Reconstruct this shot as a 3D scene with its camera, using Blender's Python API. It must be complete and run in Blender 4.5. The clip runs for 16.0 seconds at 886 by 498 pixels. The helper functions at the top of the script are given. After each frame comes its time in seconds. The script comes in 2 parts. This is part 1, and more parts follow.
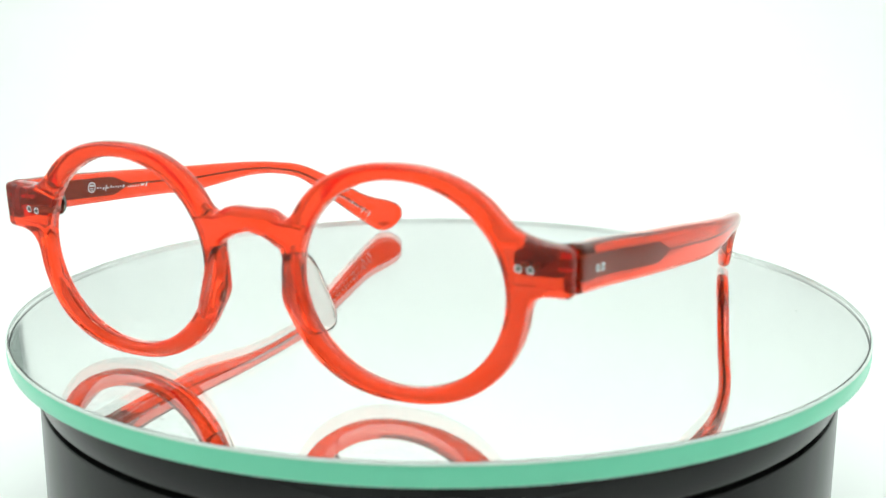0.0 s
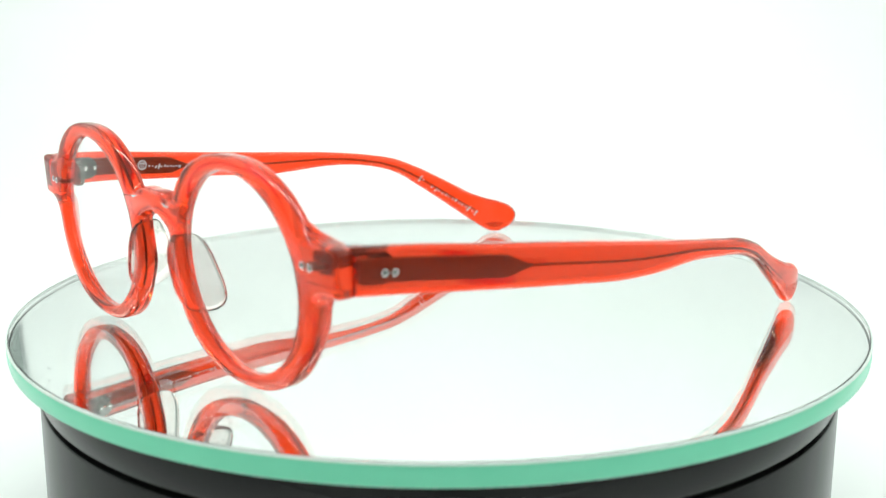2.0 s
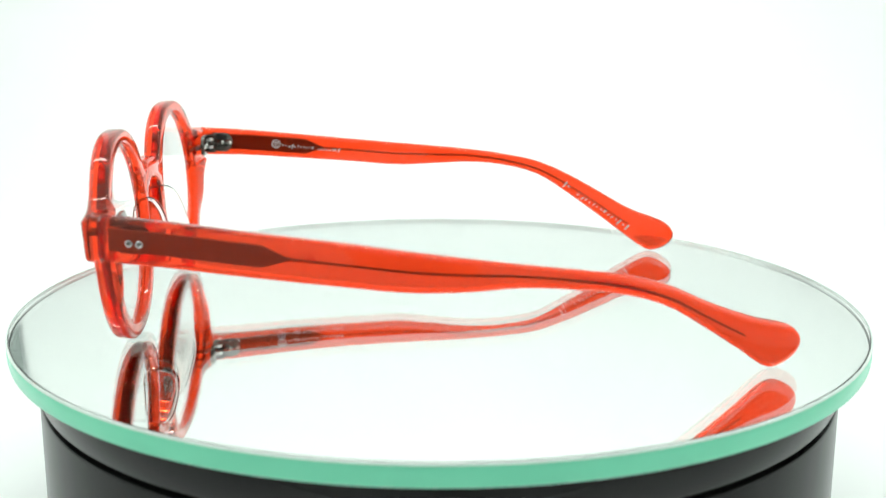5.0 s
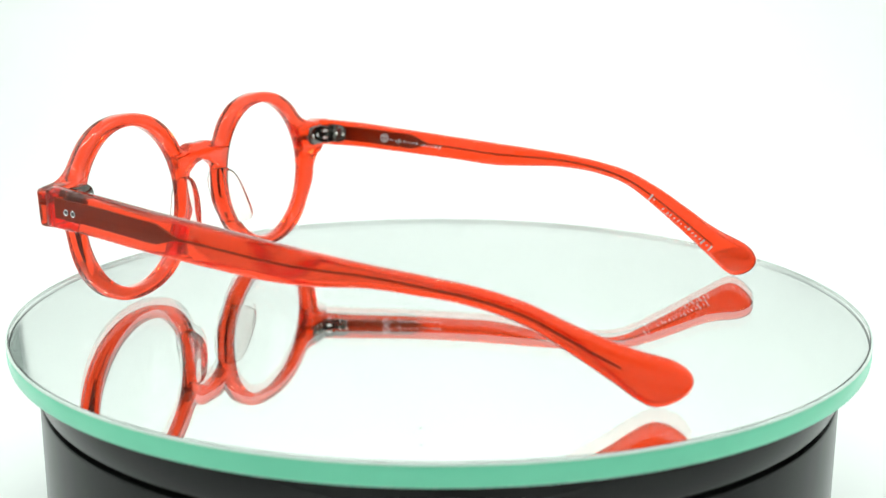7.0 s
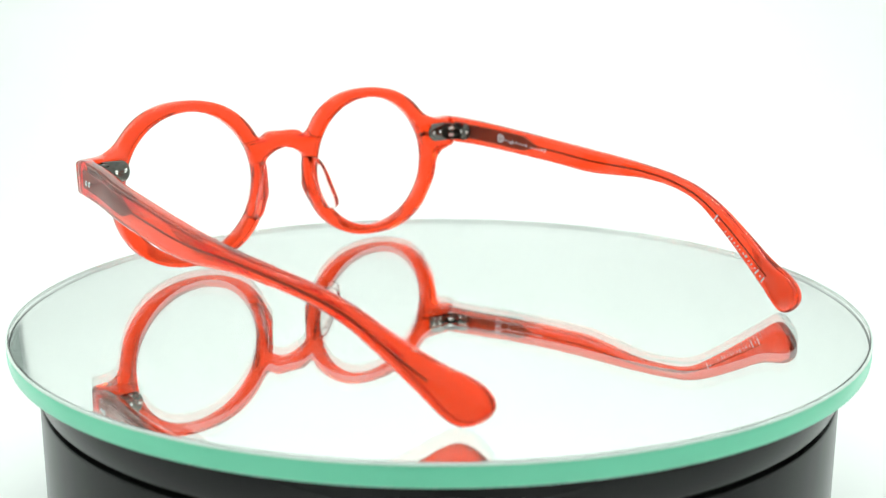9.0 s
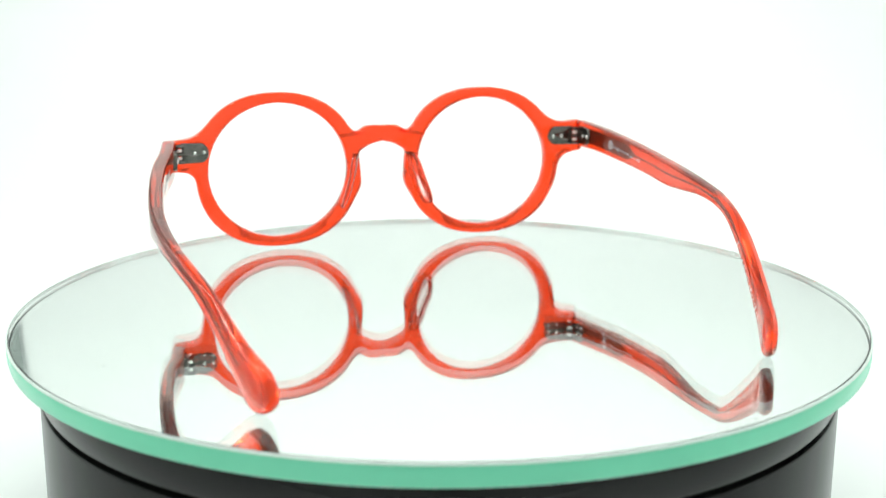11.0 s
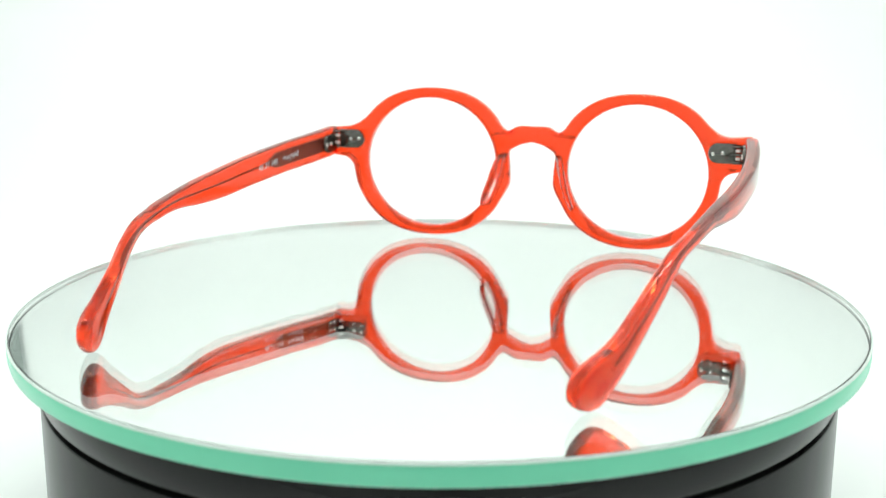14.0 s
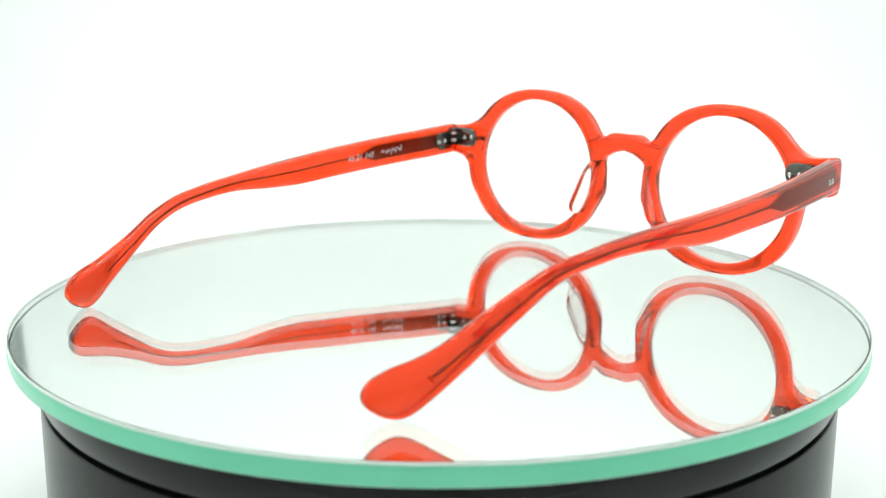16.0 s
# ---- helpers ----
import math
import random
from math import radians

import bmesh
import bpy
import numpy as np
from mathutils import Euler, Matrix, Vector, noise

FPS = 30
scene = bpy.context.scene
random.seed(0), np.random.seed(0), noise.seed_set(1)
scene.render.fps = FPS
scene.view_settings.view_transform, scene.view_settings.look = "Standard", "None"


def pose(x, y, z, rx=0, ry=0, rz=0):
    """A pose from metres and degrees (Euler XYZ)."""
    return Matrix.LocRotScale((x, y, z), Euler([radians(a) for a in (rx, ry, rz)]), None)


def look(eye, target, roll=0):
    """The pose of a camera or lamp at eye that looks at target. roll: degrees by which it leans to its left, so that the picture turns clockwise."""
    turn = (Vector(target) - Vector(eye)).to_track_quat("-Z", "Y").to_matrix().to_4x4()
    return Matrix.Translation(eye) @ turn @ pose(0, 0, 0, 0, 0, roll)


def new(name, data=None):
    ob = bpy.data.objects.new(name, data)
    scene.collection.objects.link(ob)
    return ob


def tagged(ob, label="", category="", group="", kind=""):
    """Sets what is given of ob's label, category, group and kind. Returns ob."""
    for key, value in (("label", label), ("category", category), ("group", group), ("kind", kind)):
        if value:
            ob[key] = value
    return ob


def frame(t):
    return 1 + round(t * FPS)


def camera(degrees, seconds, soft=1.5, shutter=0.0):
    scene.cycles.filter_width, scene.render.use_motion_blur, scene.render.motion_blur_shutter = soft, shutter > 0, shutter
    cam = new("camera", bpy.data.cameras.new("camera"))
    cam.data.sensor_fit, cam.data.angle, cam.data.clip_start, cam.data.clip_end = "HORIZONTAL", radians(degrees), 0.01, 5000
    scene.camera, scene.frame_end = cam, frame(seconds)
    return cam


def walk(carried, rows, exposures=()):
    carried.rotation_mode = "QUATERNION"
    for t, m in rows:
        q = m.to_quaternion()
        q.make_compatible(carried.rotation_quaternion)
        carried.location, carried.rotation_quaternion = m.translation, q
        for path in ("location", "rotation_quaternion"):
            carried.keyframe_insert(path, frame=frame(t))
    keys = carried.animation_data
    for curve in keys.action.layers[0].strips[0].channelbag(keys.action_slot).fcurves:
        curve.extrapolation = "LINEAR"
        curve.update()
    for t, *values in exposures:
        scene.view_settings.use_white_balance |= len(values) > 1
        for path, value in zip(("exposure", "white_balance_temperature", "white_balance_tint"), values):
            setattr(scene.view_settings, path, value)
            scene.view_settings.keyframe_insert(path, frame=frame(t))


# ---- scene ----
# Lengths inside the builders are in millimetres; MM brings them to metres.
MM = 0.001

# ---- camera: a fixed tripod view, looking slightly down on the turntable ----
cam = camera(41.94, 16.0, soft=1.1)
CAMERA_POSE = pose(0, -0.29357, 0.08066, 77.11, -0.12, -0.13)
walk(cam, [(0, CAMERA_POSE), (16, CAMERA_POSE)])
cam.data.dof.use_dof = True
cam.data.dof.focus_distance = 0.292
cam.data.dof.aperture_fstop = 18.0

# ---- light: a white photo tent lit from its roof, with added side fill ----
world = bpy.data.worlds.new("room_air")
scene.world = world
world.use_nodes = True
world.node_tree.nodes["Background"].inputs[0].default_value = (0.93, 1.0, 0.965, 1)
world.node_tree.nodes["Background"].inputs[1].default_value = 0.5

LIGHT_TINT = (0.915, 1.0, 0.945)


def softbox(name, eye, target, width, height, watts):
    data = bpy.data.lights.new(name, "AREA")
    data.shape, data.size, data.size_y = "RECTANGLE", width, height
    data.energy, data.color = watts, LIGHT_TINT
    ob = new(name, data)
    ob.matrix_world = look(eye, target)
    return ob


softbox("roof_softbox_left", (-0.22, 0.12, 0.74), (-0.16, 0.12, 0), 0.05, 0.75, 2.7)
softbox("roof_softbox_right", (0.22, 0.12, 0.74), (0.16, 0.12, 0), 0.05, 0.75, 2.7)
# unseen fill lamps, added at both sides to brighten the tent evenly
softbox("side_fill_left", (-0.54, 0.1, 0.30), (0, 0.1, 0.10), 0.7, 0.5, 1.7)
softbox("side_fill_right", (0.54, 0.1, 0.30), (0, 0.1, 0.10), 0.7, 0.5, 1.7)
scene.view_settings.exposure = -0.29


# ---- materials ----
def material(name):
    m = bpy.data.materials.new(name)
    m.use_nodes = True
    return m, m.node_tree, m.node_tree.nodes["Principled BSDF"]


def add(tree, kind, **values):
    node = tree.nodes.new(kind)
    for key, value in values.items():
        node.inputs[key].default_value = value
    return node


def noise_bump(tree, shader, scale, strength, distance):
    tex = add(tree, "ShaderNodeTexNoise", Scale=scale, Detail=6.0)
    coord = tree.nodes.new("ShaderNodeTexCoord")
    bump = add(tree, "ShaderNodeBump", Strength=strength, Distance=distance)
    tree.links.new(coord.outputs["Object"], tex.inputs["Vector"])
    tree.links.new(tex.outputs["Fac"], bump.inputs["Height"])
    tree.links.new(bump.outputs["Normal"], shader.inputs["Normal"])
    return tex


def noise_mix(tree, shader, scale, dark, light, socket="Base Color", detail=5.0):
    tex = add(tree, "ShaderNodeTexNoise", Scale=scale, Detail=detail)
    coord = tree.nodes.new("ShaderNodeTexCoord")
    ramp = tree.nodes.new("ShaderNodeValToRGB")
    ramp.color_ramp.elements[0].position, ramp.color_ramp.elements[1].position = 0.3, 0.7
    ramp.color_ramp.elements[0].color, ramp.color_ramp.elements[1].color = dark, light
    tree.links.new(coord.outputs["Object"], tex.inputs["Vector"])
    tree.links.new(tex.outputs["Fac"], ramp.inputs["Fac"])
    tree.links.new(ramp.outputs["Color"], shader.inputs[socket])


def glassy(name, colour, rough, ior, bump=0.0, clear=1.0, coat=0.0):
    m, tree, shader = material(name)
    shader.inputs["Base Color"].default_value = (*colour, 1)
    shader.inputs["Transmission Weight"].default_value = clear
    shader.inputs["Roughness"].default_value = rough
    shader.inputs["IOR"].default_value = ior
    shader.inputs["Coat Weight"].default_value = coat
    shader.inputs["Coat Roughness"].default_value = 0.03
    if bump:
        noise_bump(tree, shader, 120.0, bump, 0.0002)
    return m


ACETATE = glassy("red_acetate", (1.0, 0.062, 0.013), 0.03, 1.27, 0.03, 0.94, 0.3)
PAD_ACETATE = glassy("clear_acetate", (1.0, 0.93, 0.91), 0.01, 1.42, 0.03, 1.0)
LENS_GLASS = glassy("lens_plastic", (1.0, 1.0, 1.0), 0.0, 1.14)
PLATE_GLASS = glassy("plate_glass", (0.985, 1.0, 0.992), 0.0, 1.5)


def metal(name, dark, light, rough):
    m, tree, shader = material(name)
    shader.inputs["Metallic"].default_value = 1.0
    shader.inputs["Roughness"].default_value = rough
    noise_mix(tree, shader, 900.0, dark, light)
    return m


SILVERED = metal("mirror_silver", (0.965, 0.99, 0.975, 1), (0.975, 0.995, 0.985, 1), 0.0)
# polished steel; the dark camera side it reflects is put into its colour
STEEL_DARK_REFLECTION = metal("steel_dark_reflection", (0.10, 0.10, 0.09, 1), (0.17, 0.16, 0.15, 1), 0.07)
STEEL = metal("polished_steel", (0.62, 0.62, 0.60, 1), (0.82, 0.82, 0.80, 1), 0.06)
CORE_STEEL = metal("core_steel", (0.19, 0.18, 0.18, 1), (0.26, 0.25, 0.25, 1), 0.45)

SILVER_INK, tree, shader = material("silver_ink")
shader.inputs["Metallic"].default_value, shader.inputs["Roughness"].default_value = 0.3, 0.5
noise_mix(tree, shader, 1500.0, (0.62, 0.60, 0.58, 1), (0.86, 0.84, 0.82, 1))

EDGE_GREEN, tree, shader = material("green_glass_edge")
shader.inputs["Roughness"].default_value = 0.22
noise_mix(tree, shader, 45.0, (0.18, 0.70, 0.46, 1), (0.21, 0.75, 0.50, 1))

# the polished rim mirrors inwards all that the plate sends to it
INNER_RIM = metal("inner_rim", (0.955, 0.985, 0.97, 1), (0.965, 0.99, 0.98, 1), 0.22)

ARRIS, tree, shader = material("glass_arris")
shader.inputs["Roughness"].default_value = 0.15
noise_mix(tree, shader, 60.0, (0.66, 0.76, 0.71, 1), (0.74, 0.83, 0.78, 1))

BLACK_PLASTIC, tree, shader = material("black_plastic")
shader.inputs["Base Color"].default_value = (0.008, 0.008, 0.008, 1)
shader.inputs["Roughness"].default_value = 0.2
shader.inputs["Specular IOR Level"].default_value = 0.28
noise_bump(tree, shader, 600.0, 0.03, 0.0002)

WHITE_CLOTH, tree, shader = material("white_backdrop_cloth")
shader.inputs["Roughness"].default_value = 0.9
noise_mix(tree, shader, 5.0, (0.885, 0.895, 0.89, 1), (0.915, 0.925, 0.92, 1))

GREY_CLOTH, tree, shader = material("grey_cloth")
shader.inputs["Roughness"].default_value = 0.9
noise_mix(tree, shader, 8.0, (0.28, 0.31, 0.30, 1), (0.33, 0.36, 0.35, 1))

DIM_PAINT, tree, shader = material("dim_room_paint")
shader.inputs["Roughness"].default_value = 0.8
noise_mix(tree, shader, 3.0, (0.30, 0.30, 0.30, 1), (0.34, 0.34, 0.34, 1))


# ---- mesh helpers ----
def part(name, bm, mat, parent=None, label="", smooth=35):
    """Links a bmesh, modelled in millimetres, as one mesh object under its parent."""
    bmesh.ops.scale(bm, vec=(MM, MM, MM), verts=bm.verts)
    bmesh.ops.recalc_face_normals(bm, faces=bm.faces)
    mesh = bpy.data.meshes.new(name)
    bm.to_mesh(mesh)
    bm.free()
    mesh.materials.append(mat)
    if smooth:
        mesh.polygons.foreach_set("use_smooth", [True] * len(mesh.polygons))
        mesh.set_sharp_from_angle(angle=radians(smooth))
    ob = new(name, mesh)
    ob.parent = parent
    if label:
        tagged(ob, label)
    return ob


def lathe(profile, segments=384):
    """A solid of revolution about z; profile: (radius, height), closed where the radius is 0."""
    bm = bmesh.new()
    rings = []
    for r, z in profile:
        if r == 0:
            rings.append([bm.verts.new((0, 0, z))])
        else:
            rings.append([bm.verts.new((r * math.cos(a), r * math.sin(a), z))
                          for a in (2 * math.pi * i / segments for i in range(segments))])
    for lower, upper in zip(rings, rings[1:]):
        for i in range(segments):
            j = (i + 1) % segments
            a, b = lower[i % len(lower)], lower[j % len(lower)]
            c, d = upper[j % len(upper)], upper[i % len(upper)]
            bm.faces.new([v for k, v in enumerate((a, b, c, d)) if v not in (a, b, c, d)[:k]])
    return bm


def block(bm, centre, size, bevel=0.0, turn=None):
    """A box with rounded edges, added to bm."""
    made = bmesh.ops.create_cube(bm, size=1.0)["verts"]
    bmesh.ops.scale(bm, vec=size, verts=made)
    if bevel:
        edges = list({e for v in made for e in v.link_edges})
        out = bmesh.ops.bevel(bm, geom=edges, offset=bevel, segments=3, affect="EDGES", profile=0.5)
        made = list({v for f in out["faces"] for v in f.verts} | {v for v in made if v.is_valid})
    m = Matrix.Translation(centre) @ (turn.to_4x4() if turn else Matrix())
    bmesh.ops.transform(bm, matrix=m, verts=made)
    return made


def loft(rings):
    """Skins a row of closed rings, with end caps."""
    bm = bmesh.new()
    rows = [[bm.verts.new(p) for p in ring] for ring in rings]
    n = len(rows[0])
    for a, b in zip(rows, rows[1:]):
        for i in range(n):
            bm.faces.new((a[i], a[(i + 1) % n], b[(i + 1) % n], b[i]))
    bm.faces.new(rows[0])
    bm.faces.new(rows[-1][::-1])
    return bm


def glide(table, column):
    """A smooth curve through the rows of a table; the first column is the place along it."""
    xs = np.array([row[0] for row in table][::-1], float)
    ys = np.array([row[column] for row in table][::-1], float)
    slope = np.gradient(ys, xs)

    def value(x):
        x = min(max(x, xs[0]), xs[-1])
        i = min(max(int(np.searchsorted(xs, x)) - 1, 0), len(xs) - 2)
        w = xs[i + 1] - xs[i]
        t = (x - xs[i]) / w
        return float((2 * t**3 - 3 * t**2 + 1) * ys[i] + (t**3 - 2 * t**2 + t) * w * slope[i]
                     + (3 * t**2 - 2 * t**3) * ys[i + 1] + (t**3 - t**2) * w * slope[i + 1])
    return value


# ---- the setting: table, sweep, tent, the dim room behind the camera ----
TABLE = -62.0


def sheet(name, outline, depth_vec, mat, label):
    """Extrudes a polyline strip into a curved sheet with some thickness."""
    bm = bmesh.new()
    a = [bm.verts.new(p) for p in outline]
    b = [bm.verts.new(Vector(p) + Vector(depth_vec)) for p in outline]
    for i in range(len(a) - 1):
        bm.faces.new((a[i], a[i + 1], b[i + 1], b[i]))
    ob = part(name, bm, mat)
    solid = ob.modifiers.new("thickness", "SOLIDIFY")
    solid.thickness, solid.offset = 0.003, 0.0
    return tagged(ob, label, kind="structure")


def sweep():
    points = [(-560, -466, TABLE), (-560, 350, TABLE)]
    for i in range(1, 16):
        a = math.pi / 2 * i / 15
        points.append((-560, 350 + 200 * math.sin(a), TABLE + 200 * (1 - math.cos(a))))
    points.append((-560, 550, 760))
    return sheet("backdrop", points, (1120, 0, 0), WHITE_CLOTH,
                 "seamless white paper sweep curving up behind the turntable")


def wall(name, centre, size, mat, label, lean=0):
    bm = bmesh.new()
    block(bm, centre, size, 0, Matrix.Rotation(radians(lean), 3, "Y"))
    return tagged(part(name, bm, mat, smooth=0), label, kind="structure")


sweep()
wall("wall_west", (-566, 30, 350), (6, 1000, 830), WHITE_CLOTH, "white translucent fabric side of the photo tent")
wall("wall_east", (566, 30, 350), (6, 1000, 830), WHITE_CLOTH, "white translucent fabric side of the photo tent")
wall("ceiling", (0, 30, 768), (1140, 1000, 6), WHITE_CLOTH, "white fabric roof of the photo tent")
wall("trim", (-352, 547.4, 440), (104, 1, 640), GREY_CLOTH, "grey fabric edge strip beside the white backdrop", 4)
# unseen white panels behind the camera, added to bounce fill onto the glasses
for name, x, z, width, height in (("fill_panel_front", 0, 467, 1130, 595), ("fill_panel_west", -322.5, 55.5, 485, 228), ("fill_panel_east", 322.5, 55.5, 485, 228)):
    wall(name, (x, -470, z), (width, 6, height), WHITE_CLOTH, "unseen white fabric fill panel added behind the camera, open round the lens")
wall("wall_south", (0, -1900, 500), (4000, 20, 2400), DIM_PAINT, "plain grey wall of the room behind the camera")
wall("floor", (0, -600, -700), (4000, 2600, 20), DIM_PAINT, "plain grey floor of the room around the tent")


# ---- the turntable and its mirrored glass plate ----
DISC_R, GLASS = 107.3, 4.8


def turntable():
    top = new("turntable")
    tagged(top, "round glossy black plastic motorised turntable on a white sweep", "turntable")
    top.location = (0, 0, TABLE * MM)
    lift = -TABLE
    r = 100.8
    part("top_drum", lathe([(0, lift - 15.0), (r - 1.2, lift - 15.0), (r - 0.3, lift - 14.7), (r, lift - 14.1),
                            (r, lift - 6.4), (r - 0.4, lift - 5.8), (r - 1.2, lift - 5.5), (0, lift - 5.5)]),
         BLACK_PLASTIC, top)
    part("seam", lathe([(0, lift - 15.95), (r - 1.8, lift - 15.95), (r - 1.8, lift - 15.05), (0, lift - 15.05)]), BLACK_PLASTIC, top)
    part("body", lathe([(0, 0), (r - 1, 0), (r, 1), (r, lift - 16.9), (r - 0.3, lift - 16.3), (r - 1.2, lift - 16.0), (0, lift - 16.0)]),
         BLACK_PLASTIC, top)
    return top


def glass_disc():
    disc = new("glass_disc")
    tagged(disc, "thick round mirror glass plate with green edge on the turntable", "glass plate")
    r = DISC_R - 0.45
    body = part("plate", lathe([(0, -GLASS), (r - 0.5, -GLASS), (r, -GLASS), (r, -0.35), (r - 0.1, -0.1), (r - 0.35, 0), (r - 0.8, 0), (0, 0)]), PLATE_GLASS, disc, smooth=8)
    body.data.materials.append(INNER_RIM)
    for face in body.data.polygons:
        face.material_index = int(abs(face.normal.z) < 0.3)
    part("silver_backing", lathe([(0, -GLASS - 0.16), (r - 0.2, -GLASS - 0.16), (r - 0.2, -GLASS - 0.04), (0, -GLASS - 0.04)]),
         SILVERED, disc, "silvered mirror backing", smooth=8)
    ring = []
    for k in range(17):
        a = -math.pi / 2 + math.pi * k / 16
        ring.append((DISC_R - 0.4 + 0.4 * math.cos(a), -GLASS / 2 - 0.05 + (GLASS / 2 - 0.05) * math.sin(a)))
    ring = [(DISC_R - 0.42, ring[0][1])] + ring + [(DISC_R - 0.42, ring[-1][1])]
    bm = lathe(ring + [ring[0]])
    bmesh.ops.remove_doubles(bm, verts=bm.verts, dist=0.001)
    part("edge", bm, EDGE_GREEN, disc, "green glass edge")
    part("arris", lathe([(DISC_R - 0.44, -0.5), (DISC_R + 0.02, -0.5), (DISC_R - 0.1, -0.14), (DISC_R - 0.44, -0.02), (DISC_R - 0.44, -0.5)]),
         ARRIS, disc, "grey-green polished arris")
    return disc


# ---- the eyeglasses ----
# Modelled with the wearer's right as +x, the front as +y; OFFSET puts them on the turntable's axis.
OFFSET = Vector((4.85, 35.09, 0))
LENS_X, LENS_Z, LENS_A, LENS_B = 33.4, 24.5, 21.8, 20.7
FRONT_Y, LEAN, WRAP = 38.1, math.tan(radians(3.3)), 0.00056
RIM_DEPTH = 4.3
RAY_Z = 29.6


def soft_min(a, b, k):
    h = max(k - abs(a - b), 0.0) / k
    return min(a, b) - h * h * k * 0.25


def box_distance(x, z, cx, cz, hx, hz, r):
    dx, dz = abs(x - cx) - hx + r, abs(z - cz) - hz + r
    return math.hypot(max(dx, 0), max(dz, 0)) + min(max(dx, dz), 0) - r


def front_field(x, z):
    """Below 0 inside the outline of the frame's front, on the wearer's right half."""
    u, v = abs(x - LENS_X) / 25.6, abs(z - LENS_Z - 0.1) / 23.75
    d = ((u**2.25 + v**2.25) ** (1 / 2.25) - 1) * 24.5
    d = soft_min(d, box_distance(x, z, 58.0, 30.9, 9.9, 5.1, 1.3), 5.0)
    d = soft_min(d, math.hypot(x - 15.2, z - 22.5) - 8.6, 2.5)
    d = soft_min(d, box_distance(x, z, 0, 32.3, 13.5, 3.0, 1.0), 2.5)
    key = ((abs(x / 6.9) ** 2.6 + abs((z - 24.6) / 7.3) ** 2.6) ** (1 / 2.6) - 1) * 6.9
    return -soft_min(-d, key, 2.4)


def opening(a):
    """How far the lens opening's edge lies from the rays' start, in the direction a."""
    dx, dz, h = math.cos(a) / LENS_A, math.sin(a) / LENS_B, (RAY_Z - LENS_Z) / LENS_B
    q, b = dx * dx + dz * dz, dz * h
    return (-b + math.sqrt(b * b - q * (h * h - 1))) / q


def front_outline(steps):
    """Rays from inside the lens to the outline, cut at the bridge's middle."""
    points = []
    for i in range(steps):
        a = 2 * math.pi * i / steps
        dx, dz = math.cos(a), math.sin(a)
        limit = (LENS_X / -dx) if dx < 0 else 60.0
        limit = min(limit, 60.0)
        r = inside = opening(a) + 0.3
        while r < limit:
            if front_field(LENS_X + r * dx, RAY_Z + r * dz) < 0:
                inside = r
            elif r - inside > 1.0:
                break
            r += 0.25
        lo, hi = inside, min(inside + 0.3, limit)
        if front_field(LENS_X + hi * dx, RAY_Z + hi * dz) < 0:
            lo = hi
        for _ in range(18):
            mid = (lo + hi) / 2
            if front_field(LENS_X + mid * dx, RAY_Z + mid * dz) < 0:
                lo = mid
            else:
                hi = mid
        points.append((a, LENS_X + lo * dx, RAY_Z + lo * dz, lo >= limit - 0.02))
    return points


def settle(x, y, z):
    """The front's base curve and lean, the raised middle of the bridge, and its slightly uneven ends."""
    rise = min(max((8.7 - abs(x)) / 4.4, 0), 1)
    z += 1.9 * rise * rise * (3 - 2 * rise) * min(max((z - 32.6) / 2.4, 0), 1)
    end = min(max((abs(x) - 54.0) / 13.0, 0), 1)
    z += end * (1.1 if x > 0 else -0.2 - 1.0 * min(max((z - 28.0) / 6.0, 0), 1))
    return Vector((x, FRONT_Y + y - WRAP * x * x + (z - LENS_Z) * LEAN, z)) + OFFSET


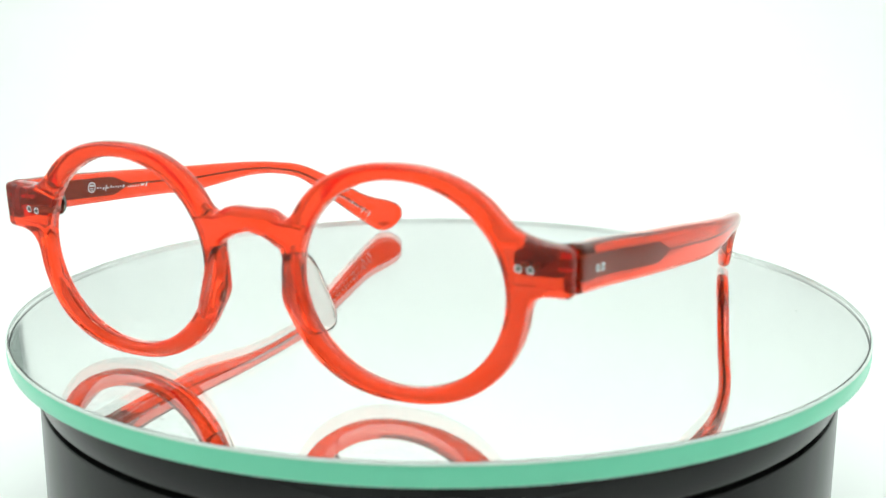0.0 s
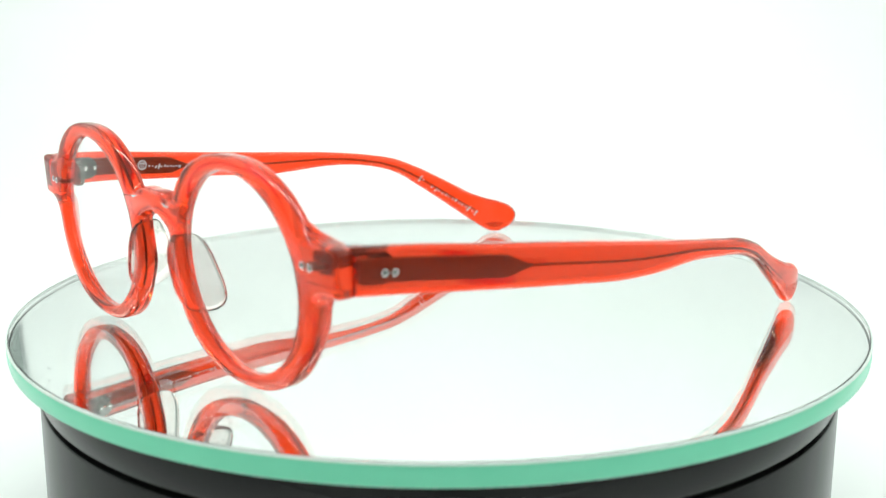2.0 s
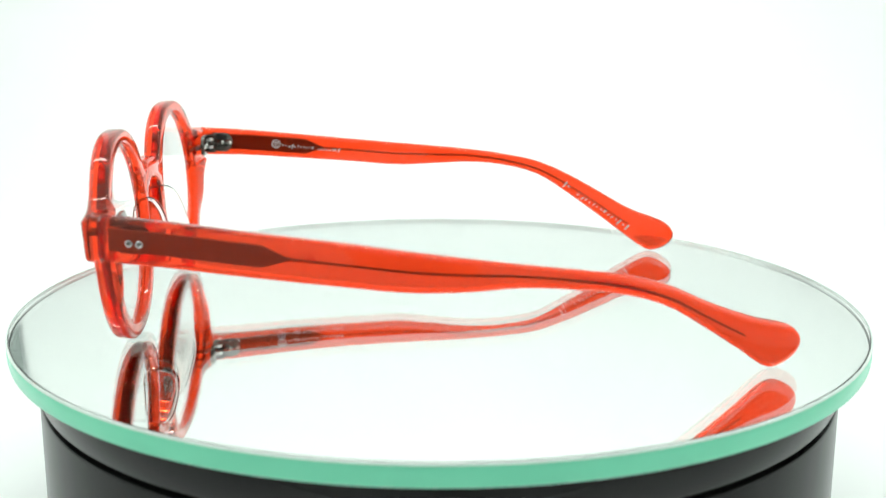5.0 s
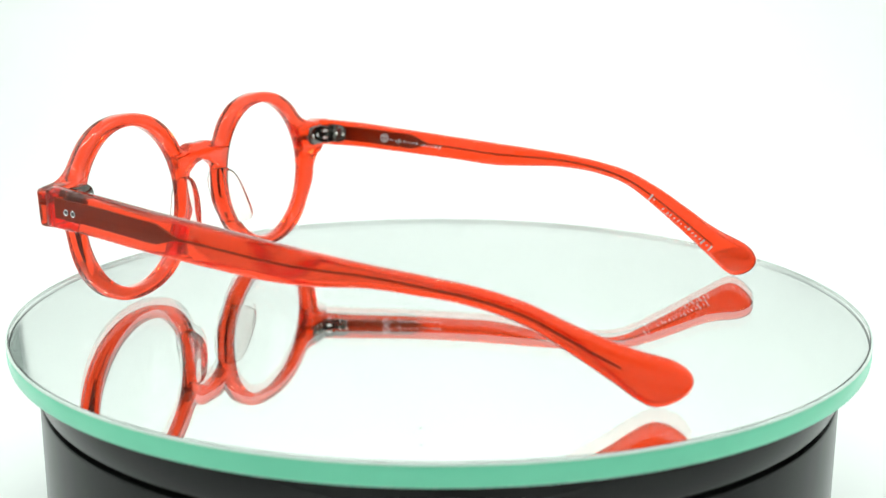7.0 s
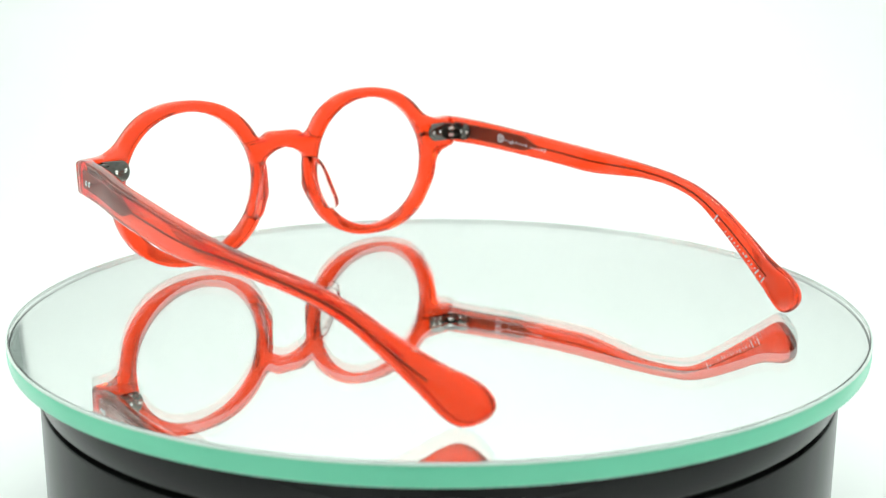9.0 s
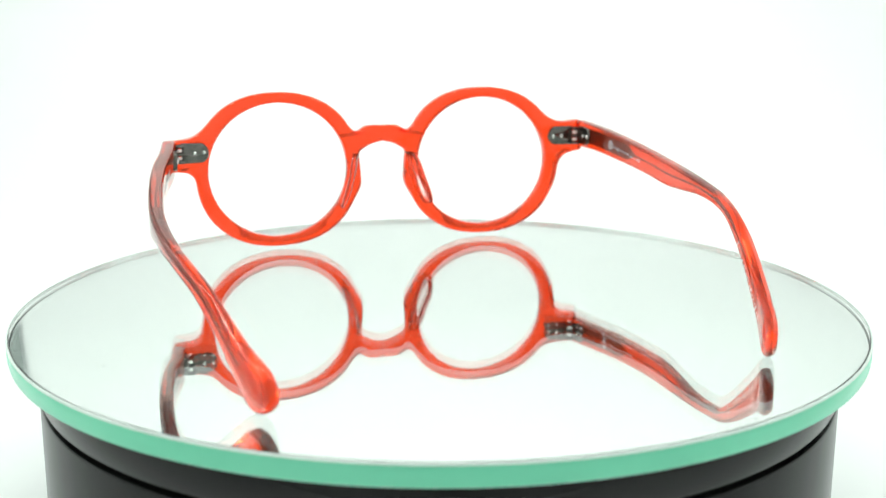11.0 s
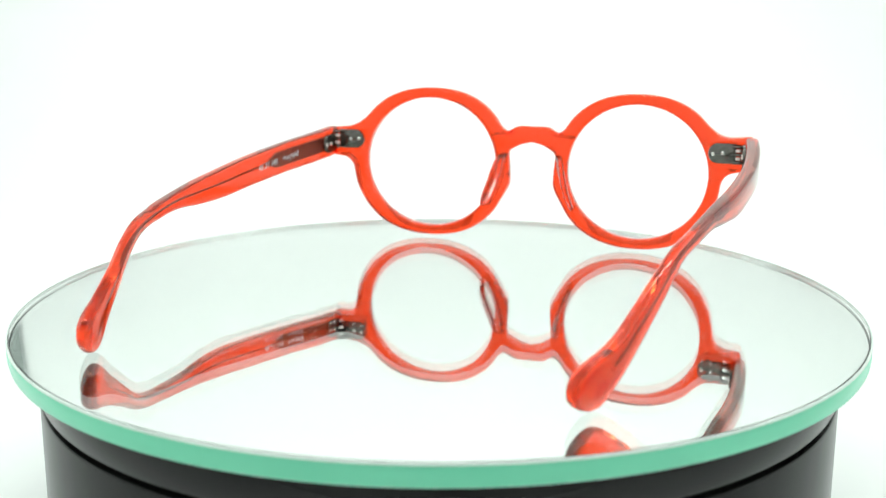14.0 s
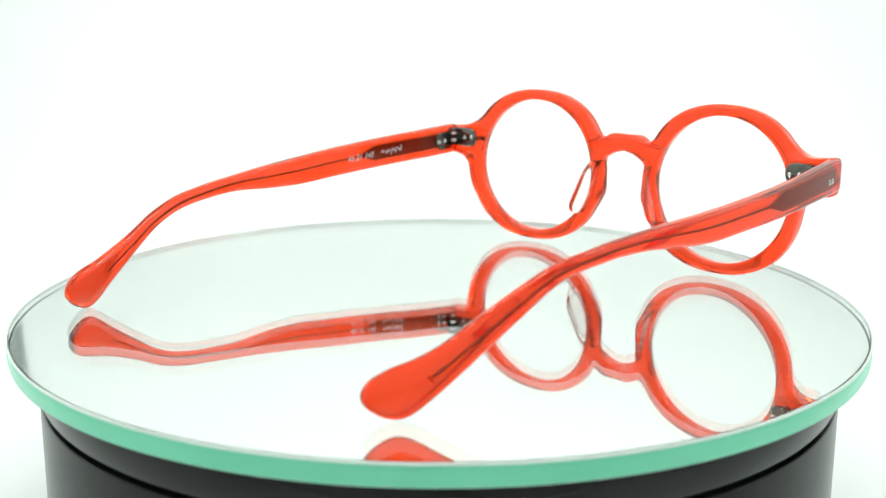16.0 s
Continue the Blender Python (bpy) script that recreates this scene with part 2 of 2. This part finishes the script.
def front_mesh(side, steps=720):
    outline = front_outline(steps)
    cut = [p[2] for p in outline if p[3]]
    low, high = min(cut), max(cut)
    bm = bmesh.new()
    rows = []
    # (inset, place in the depth) round the section: outer edge from back to front, then the inner edge
    outer = [(1.0, 0.0), (0.55, 0.10), (0.16, 0.38), (0.0, 0.95), (0.0, -1.15), (0.22, -0.5), (0.68, -0.12), (1.2, 0.0)]
    for a, x, z, at_cut in outline:
        e = 0.05
        gx = front_field(x + e, z) - front_field(x - e, z)
        gz = front_field(x, z + e) - front_field(x, z - e)
        g = math.hypot(gx, gz) or 1.0
        gx, gz = gx / g, gz / g
        ix, iz = LENS_X + opening(a) * math.cos(a), RAY_Z + opening(a) * math.sin(a)
        ux, uz = (ix - LENS_X) / LENS_A**2, (iz - LENS_Z) / LENS_B**2
        ux, uz = ux / math.hypot(ux, uz), uz / math.hypot(ux, uz)
        blend = min(max((x - 55.5) / 5.0, 0), 1)
        mitre = min(max((x - 63.0) / 4.0, 0), 1)
        back = -1.9 * blend * blend * (3 - 2 * blend) * (1 - 0.9 * mitre)
        row = []
        for inset, d in outer:
            y = back + d if d > 0 or (inset, d) == outer[0] else RIM_DEPTH + d
            if at_cut:
                px, pz = 0.0, min(max(z, low + inset), high - inset)
            else:
                px, pz = max(x - gx * inset, 0.0), z - gz * inset
            row.append(settle(side * px, y, pz))
        for inset, y in ((0.9, RIM_DEPTH), (0.35, RIM_DEPTH - 0.18), (0.0, RIM_DEPTH - 0.7), (0.0, 0.55), (0.25, 0.12), (0.7, 0.0)):
            row.append(settle(side * (ix + ux * inset), y, iz + uz * inset))
        rows.append(([bm.verts.new(p) for p in row], at_cut))
    n = len(rows[0][0])
    for i in range(steps):
        (a, cut_a), (b, cut_b) = rows[i], rows[(i + 1) % steps]
        for k in range(n):
            if cut_a and cut_b and k < len(outer) - 1:
                continue
            bm.faces.new((a[k], a[(k + 1) % n], b[(k + 1) % n], b[k]))
    return bm


def frame_front():
    bm = front_mesh(1)
    other = bpy.data.meshes.new("half")
    half = front_mesh(-1)
    half.to_mesh(other)
    half.free()
    bm.from_mesh(other)
    bpy.data.meshes.remove(other)
    bmesh.ops.remove_doubles(bm, verts=bm.verts, dist=0.03)
    return bm


def lens_mesh(side):
    rings, steps = 10, 96
    bm = bmesh.new()
    layers = []
    for y0, bulge in ((1.3, 1.0), (3.0, 1.1)):
        layer = [[bm.verts.new(settle(side * LENS_X, y0 + bulge, LENS_Z))] * steps]
        for k in range(1, rings + 1):
            f = k / rings
            layer.append([bm.verts.new(settle(side * (LENS_X + (LENS_A + 0.15) * f * math.cos(t)), y0 + bulge * (1 - f * f),
                                              LENS_Z + (LENS_B + 0.15) * f * math.sin(t)))
                          for t in (2 * math.pi * i / steps for i in range(steps))])
        layers.append(layer)
        for a, b in zip(layer, layer[1:]):
            for i in range(steps):
                j = (i + 1) % steps
                corners = [a[i], a[j], b[j], b[i]]
                bm.faces.new(corners[1:] if a[i] is a[j] else corners)
    a, b = layers[0][-1], layers[1][-1]
    for i in range(steps):
        j = (i + 1) % steps
        bm.faces.new((a[i], a[j], b[j], b[i]))
    return bm


def nose_pad_mesh(side):
    bm = bmesh.new()
    bmesh.ops.create_uvsphere(bm, u_segments=32, v_segments=20, radius=1.0)
    for v in bm.verts:
        x, y, z = v.co
        flat = 1.2 * math.copysign(abs(x) ** 0.45, x)
        span = math.hypot(y, z)
        if span > 1e-6:
            square = (abs(y / span) ** 3 + abs(z / span) ** 3) ** (-1 / 3)
            y, z = y * square, z * square
        height = 8.4 * z
        reach = 5.5 * y * (1.0 - 0.28 * z * (1 if y < 0 else 0))
        cx = 10.4 - 0.30 * height + 0.012 * height * height + (1.8 if y < 0 else 0.0) * -y
        v.co = settle(side * (cx + flat), 0.4 + reach, 20.2 + height)
    return bm


# place along the temple, outer face, top edge, bottom edge, thickness
TEMPLE_LEFT = [(37.0, -68.6, 35.3, 26.0, 4.0), (24, -70.4, 34.3, 25.0, 4.0), (8, -73.6, 32.8, 23.7, 3.9), (-12, -76.2, 30.8, 22.0, 3.8),
               (-26, -77.4, 29.1, 20.9, 3.7), (-36, -77.9, 27.9, 21.0, 3.6), (-48, -77.6, 26.4, 21.7, 3.5), (-60, -76.5, 24.9, 20.8, 3.4),
               (-70, -74.8, 23.3, 19.1, 3.4), (-79, -72.3, 20.5, 15.8, 3.4), (-88, -69.7, 16.2, 10.2, 3.4), (-95.6, -67.7, 13.1, 5.0, 3.4),
               (-102.4, -65.8, 10.9, 0.4, 3.5), (-110.6, -63.4, 10.2, 0.4, 3.4)]
TEMPLE_RIGHT = [(37.3, 69.2, 37.0, 28.5, 4.0), (24.0, 70.6, 36.1, 28.1, 4.0), (8.0, 71.3, 34.6, 27.0, 3.9), (-12.0, 70.6, 32.8, 25.7, 3.8),
                (-26.0, 69.3, 31.7, 24.8, 3.7), (-36.0, 68.0, 31.0, 25.3, 3.6), (-48.0, 66.2, 30.0, 25.9, 3.2), (-60.0, 64.3, 28.5, 24.9, 3.1),
                (-70.0, 61.9, 26.4, 22.1, 3.1), (-79.0, 59.8, 22.6, 16.5, 3.1), (-88.5, 57.0, 17.5, 9.8, 3.1), (-96.2, 54.4, 13.3, 4.2, 3.1),
                (-102.0, 51.9, 11.2, 0.4, 3.2), (-109.8, 48.3, 10.5, 0.4, 3.1)]


class Temple:
    """One side arm: its curves and the pieces that follow them."""

    def __init__(self, table, side):
        self.side = side
        self.outer, self.top, self.bottom, self.thick = (glide(table, c) for c in (1, 2, 3, 4))
        self.start, self.end = table[0][0], table[-1][0]
        self.paddle = 8.2

    def middle(self, y):
        return self.outer(y) - self.side * self.thick(y) / 2

    def centre_z(self, y):
        return (self.top(y) + self.bottom(y)) / 2

    def inner(self, y, z_up=0.0, lift=0.06):
        return Vector((self.outer(y) - self.side * (self.thick(y) + lift), y, self.centre_z(y) + z_up)) + OFFSET

    def outside(self, y, z_up=0.0, lift=0.0):
        return Vector((self.outer(y) + self.side * lift, y, self.centre_z(y) + z_up)) + OFFSET

    def section(self, y, shrink=1.0):
        half_t, half_h = self.thick(y) / 2 * shrink, (self.top(y) - self.bottom(y)) / 2 * shrink
        past = (self.end + self.paddle - y) / self.paddle
        if past > 0:
            closing = math.sqrt(max(1 - past * past, 0.0004))
            half_t, half_h = half_t * closing ** 0.5, half_h * closing
        r = min(1.15 if y > -60 else 1.6, half_t * (0.75 if y > -60 else 0.95), half_h * 0.75)
        cx, cz, ring = self.middle(y), self.centre_z(y), []
        for sx, sz, a0 in ((1, 1, 0), (-1, 1, 90), (-1, -1, 180), (1, -1, 270)):
            for k in range(5):
                a = radians(a0 + 22.5 * k)
                ring.append(Vector((cx + sx * (half_t - r) + r * math.cos(a), y, cz + sz * (half_h - r) + r * math.sin(a))) + OFFSET)
        return ring

    def arm(self):
        count = 110
        stations = [self.start + (self.end - self.start) * i / count for i in range(count + 1)]
        rings = [self.section(self.start, 0.93), self.section(self.start - 0.25, 0.985)]
        blunt = self.end + self.paddle
        stations = [y for y in stations[1:] if y > blunt + 0.4]
        stations += [blunt - self.paddle * math.sin(math.pi / 2 * k / 16) for k in range(17)]
        rings += [self.section(y) for y in stations]
        # mitred joint: the inner side reaches further forward into the corner
        for ring, share in zip(rings, (1.0, 1.0, 0.8, 0.55, 0.3, 0.12)):
            for p in ring:
                p.y -= 0.42 * share * abs(p.x - OFFSET.x - self.outer(p.y - OFFSET.y))
        return loft(rings)

    def core(self):
        """The flat steel core, pointed where it turns into a wire."""
        rings = []
        for i in range(90):
            y = 34.9 + (-97 - 34.9) * i / 89
            if y > 4:
                half = 2.25
            elif y > -1.5:
                half = 0.22 + 2.03 * (y + 1.5) / 5.5
            else:
                half = 0.22
            deep = 0.5 if y > -1.5 else 0.22
            cx, cz = self.middle(y), self.centre_z(y) - 0.4 * min(max((-y - 45.0) / 25.0, 0), 1)
            rings.append([Vector((cx + sx * deep, y, cz + sz * half)) + OFFSET for sx, sz in ((1, 1), (-1, 1), (-1, -1), (1, -1))])
        return loft(rings)

    def turn(self, y):
        """A frame on the inner face: x along the writing, y up the face, z out of it."""
        ahead = (self.inner(y + 1) - self.inner(y - 1)).normalized()
        along = ahead * (1 if self.side < 0 else -1)
        out = along.cross(Vector((0, 0, 1))).normalized()
        up = out.cross(along)
        return Matrix((along, up, out)).transposed()


def disc_at(bm, place, normal, radius, height, dome=0.0):
    turn = Vector(normal).to_track_quat("Z", "Y").to_matrix().to_4x4()
    made = bmesh.ops.create_cone(bm, cap_ends=True, segments=24, radius1=radius, radius2=radius * (1 - dome), depth=height)["verts"]
    bmesh.ops.transform(bm, matrix=Matrix.Translation(place) @ turn, verts=made)


def printed_words(words, temple, y, height, parent):
    data = bpy.data.curves.new("words", "FONT")
    data.body, data.size, data.align_x, data.align_y = words, height * 1.4, "LEFT", "CENTER"
    data.extrude, data.shear, data.offset = 0.015, 0.2, 0.03
    ob = bpy.data.objects.new("words", data)
    scene.collection.objects.link(ob)
    mesh = bpy.data.meshes.new_from_object(ob.evaluated_get(bpy.context.evaluated_depsgraph_get()))
    bpy.data.objects.remove(ob)
    bm = bmesh.new()
    bm.from_mesh(mesh)
    bpy.data.meshes.remove(mesh)
    for v in bm.verts:
        v.co = temple.inner(y - temple.side * v.co.x, v.co.y, 0.07 + v.co.z)
    part("print", bm, SILVER_INK, parent, "silver printed size numbers", smooth=0)


def printed_bars(temple, y0, y1, z_up, height, count, parent, label):
    """Small uneven silver bars in place of unreadable script."""
    rng = random.Random(count * 31 + int(abs(y0) * 10))
    bm = bmesh.new()
    step = (y1 - y0) / count
    for i in range(count):
        y = y0 + step * (i + 0.5 + rng.uniform(-0.2, 0.2))
        tall = rng.random() < 0.3
        size = (abs(step) * rng.uniform(0.25, 0.75), height * (rng.uniform(0.8, 1.0) if tall else rng.uniform(0.2, 0.5)), 0.03)
        lean = Matrix.Rotation(radians(rng.uniform(-35, -8)), 3, "Z")
        block(bm, temple.inner(y, z_up + rng.uniform(-0.12, 0.12) * height), size, 0, temple.turn(y) @ lean)
    part("print", bm, SILVER_INK, parent, label, smooth=0)


def leaf_mesh(length, height, thick, turn, place, flip):
    """A metal leaf, straight at the joint and round at its other end, in the frame turn (x along, y up, z out)."""
    r, outline = height / 2, []
    for k in range(17):
        a = radians(90 + 180 * k / 16)
        outline.append((-length / 2 + r + r * 0.85 * math.cos(a), r * math.sin(a)))
    outline += [(length / 2, -r), (length / 2, r)]
    rings = []
    for z, grow in ((0, 1.0), (thick * 0.65, 1.0), (thick * 0.9, 0.96), (thick, 0.88)):
        rings.append([place + turn @ Vector((flip * x * grow, y * grow, z)) for x, y in outline])
    return loft(rings)


def screw_head(place, normal, radius, parent):
    """A domed bright screw head with a slot across it."""
    turn = Matrix.Translation(place) @ Vector(normal).to_track_quat("Z", "Y").to_matrix().to_4x4()
    bm = lathe([(0, -0.3), (radius, -0.3), (radius, 0.0), (radius * 0.86, 0.16), (radius * 0.5, 0.3), (0, 0.34)], 28)
    bmesh.ops.transform(bm, matrix=turn, verts=bm.verts)
    screw = part("screw", bm, STEEL, parent, "bright domed screw head", smooth=60)
    return screw


def hinge(temple, glasses):
    side = temple.side
    # leaf on the front's back face
    cx, cz = side * 59.0, 31.9 if side > 0 else 31.8
    out = Vector((side * -0.05, -1, 0)).normalized()
    along = Vector((1, 0, 0)) - out * out.x
    turn = Matrix((along.normalized(), Vector((0, 0, 1)), out)).transposed()
    plate = part("hinge", leaf_mesh(8.6, 6.0, 1.1, turn, settle(cx, -2.0, cz), side), STEEL_DARK_REFLECTION, glasses, "polished five-barrel metal hinge, dark reflection put into its colour")
    for dx in (-2.4, 0.4):
        screw_head(settle(cx + side * dx, -3.15, cz), (0, -1, 0), 0.62, plate)
    # barrels at the joint, alternately on the front's and the arm's leaf
    base = settle(cx, 0, cz).z
    for k in range(5):
        bm = bmesh.new()
        reach = 0.9 if k % 2 else -0.6
        disc_at(bm, Vector((side * 64.3, 33.4, base + (k - 2) * 1.16)) + Vector((OFFSET.x, OFFSET.y, 0)), (0, 0, 1), 1.55, 0.8)
        block(bm, Vector((side * (64.3 + reach), 33.0 + 0.9 * reach, base + (k - 2) * 1.16)) + OFFSET, (2.6, 2.4, 0.8), 0.12)
        part("barrel", bm, STEEL if k % 2 else STEEL_DARK_REFLECTION, plate)
    # leaf on the temple's inner face
    y = 29.4
    turn = temple.turn(y)
    part("leaf", leaf_mesh(7.0, 5.8, 0.9, turn, temple.inner(y, 0.0, -0.1), -side), STEEL_DARK_REFLECTION, plate)
    for dy in (-2.2, 0.2):
        screw_head(temple.inner(y + dy, 0.0, 0.85), turn @ Vector((0, 0, 1)), 0.6, plate)


def rivet(place, normal, glasses):
    """A silver tube rivet: a raised rim round a flat polished face."""
    turn = Matrix.Translation(place) @ Vector(normal).to_track_quat("Z", "Y").to_matrix().to_4x4()
    rim = lathe([(0.5, -0.1), (0.76, -0.1), (0.76, 0.06), (0.7, 0.12), (0.6, 0.12), (0.5, 0.04), (0.5, -0.1)], 28)
    bmesh.ops.remove_doubles(rim, verts=rim.verts, dist=0.001)
    bmesh.ops.transform(rim, matrix=turn, verts=rim.verts)
    ring = part("rivet", rim, STEEL, glasses, "small round silver rivet")
    # the face's dark colour stands for its reflection of the camera side
    face = lathe([(0, -0.1), (0.53, -0.1), (0.53, 0.03), (0, 0.0)], 28)
    bmesh.ops.transform(face, matrix=turn, verts=face.verts)
    part("rivet_face", face, STEEL_DARK_REFLECTION, ring, "polished rivet face, dark reflection put into its colour")


def rivets(temple, glasses):
    side = temple.side
    for y in (30.6, 28.5):
        ahead = temple.outside(y + 1) - temple.outside(y - 1)
        rivet(temple.outside(y, -0.2, 0.02), (side * ahead.y, -side * ahead.x, 0), glasses)
    for x in (57.9, 60.2):
        rivet(settle(side * x, RIM_DEPTH + 0.02, 31.0), (2 * WRAP * side * x, 1, 0), glasses)
        bm = bmesh.new()
        disc_at(bm, settle(side * x, RIM_DEPTH / 2 - 0.9, 31.0), (0, 1, 0), 0.6, RIM_DEPTH, 0.0)
        part("rivet_pin", bm, CORE_STEEL, glasses)


def eyeglasses():
    glasses = new("eyeglasses")
    tagged(glasses, "round translucent red acetate eyeglasses standing open on the mirror plate", "eyeglasses")
    part("front", frame_front(), ACETATE, glasses, "translucent red acetate front with keyhole bridge", smooth=50)
    left, right = Temple(TEMPLE_LEFT, -1), Temple(TEMPLE_RIGHT, 1)
    for side in (-1, 1):
        lens = part("lens", lens_mesh(side), LENS_GLASS, glasses, "clear round lens", smooth=40)
        lens.visible_shadow = False
        part("nose_pad", nose_pad_mesh(side), PAD_ACETATE, glasses, "clear moulded nose pad", smooth=80)
    for temple in (left, right):
        arm = part("temple", temple.arm(), ACETATE, glasses, "translucent red acetate side arm", smooth=50)
        part("core", temple.core(), CORE_STEEL, arm, "dark steel core inside the arm", smooth=30)
        hinge(temple, glasses)
        rivets(temple, glasses)
    printed_words("46 21 145", left, -7.2, 1.75, glasses)
    printed_bars(left, 5.2, 13.6, 0.2, 2.4, 9, glasses, "silver unreadable script")
    # the other arm: a round mark and two runs of script, and script along the tip
    spot = right.inner(13.0, 0.0, 0.05)
    face = spot + right.turn(13.0) @ Vector((0, 0.3, 0))
    badge = lathe([(1.0, 0), (1.4, 0), (1.4, 0.05), (1.0, 0.05), (1.0, 0)], 32)
    bmesh.ops.transform(badge, matrix=Matrix.Translation(face) @ right.turn(13.0).to_4x4(), verts=badge.verts)
    for up, wide, tall in ((0.42, 1.5, 0.5), (-0.28, 1.1, 0.3), (-0.78, 0.7, 0.24)):
        block(badge, face + right.turn(13.0) @ Vector((0, up, 0.02)), (wide, tall, 0.05), 0, right.turn(13.0))
    part("print", badge, SILVER_INK, glasses, "silver round mark", smooth=0)
    printed_bars(right, 11.2, 1.0, -0.1, 1.6, 11, glasses, "silver unreadable script")
    printed_bars(right, 0.2, -7.0, -0.4, 1.4, 8, glasses, "silver unreadable script")
    printed_bars(right, -77.2, -79.0, -0.9, 2.1, 2, glasses, "silver round mark")
    printed_bars(right, -81.0, -97.0, -1.5, 2.3, 14, glasses, "silver unreadable script")
    return glasses


def lint(x, y, turn, length):
    """A hair-thin fibre lying on the glass."""
    bm = bmesh.new()
    block(bm, (x, y, 0.09), (length, 0.14, 0.12), 0.03, Matrix.Rotation(radians(turn), 3, "Z"))
    ob = part("lint", bm, CORE_STEEL)
    return tagged(ob, "tiny grey fibre of lint lying on the mirror glass", "lint", "lint on the glass")


turntable()
plate = glass_disc()
glasses = eyeglasses()
fibres = [lint(9.3, 101.0, 20, 0.9), lint(-42.8, 78.4, 70, 0.7), lint(-86.2, -30.1, -40, 0.9)]


# ---- the turning ----
# seconds, degrees by which the cheap motor runs ahead of an even speed
MOTOR_SLIP = [(0, -0.85), (1, -0.83), (2, -0.7), (3, -0.45), (4, -0.3), (5.5, 0.1), (6.5, 0.35), (7, 0.25), (8, -0.05),
              (9, -0.35), (10, -0.5), (11.5, -0.5), (12.5, -0.22), (14, -0.12), (15, 0.0), (16, 0.15)]


def turned(t):
    d = 12.483 - t
    slip = np.interp(t, *zip(*MOTOR_SLIP))
    return 12.485 * d - 0.00768 * d * d + float(slip)


def motions():
    rows = [(0.5 * i, pose(0, 0, 0, 0, 0, turned(0.5 * i))) for i in range(33)]
    walk(plate, rows)
    walk(glasses, rows)
    for fibre in fibres:
        walk(fibre, rows)


motions()
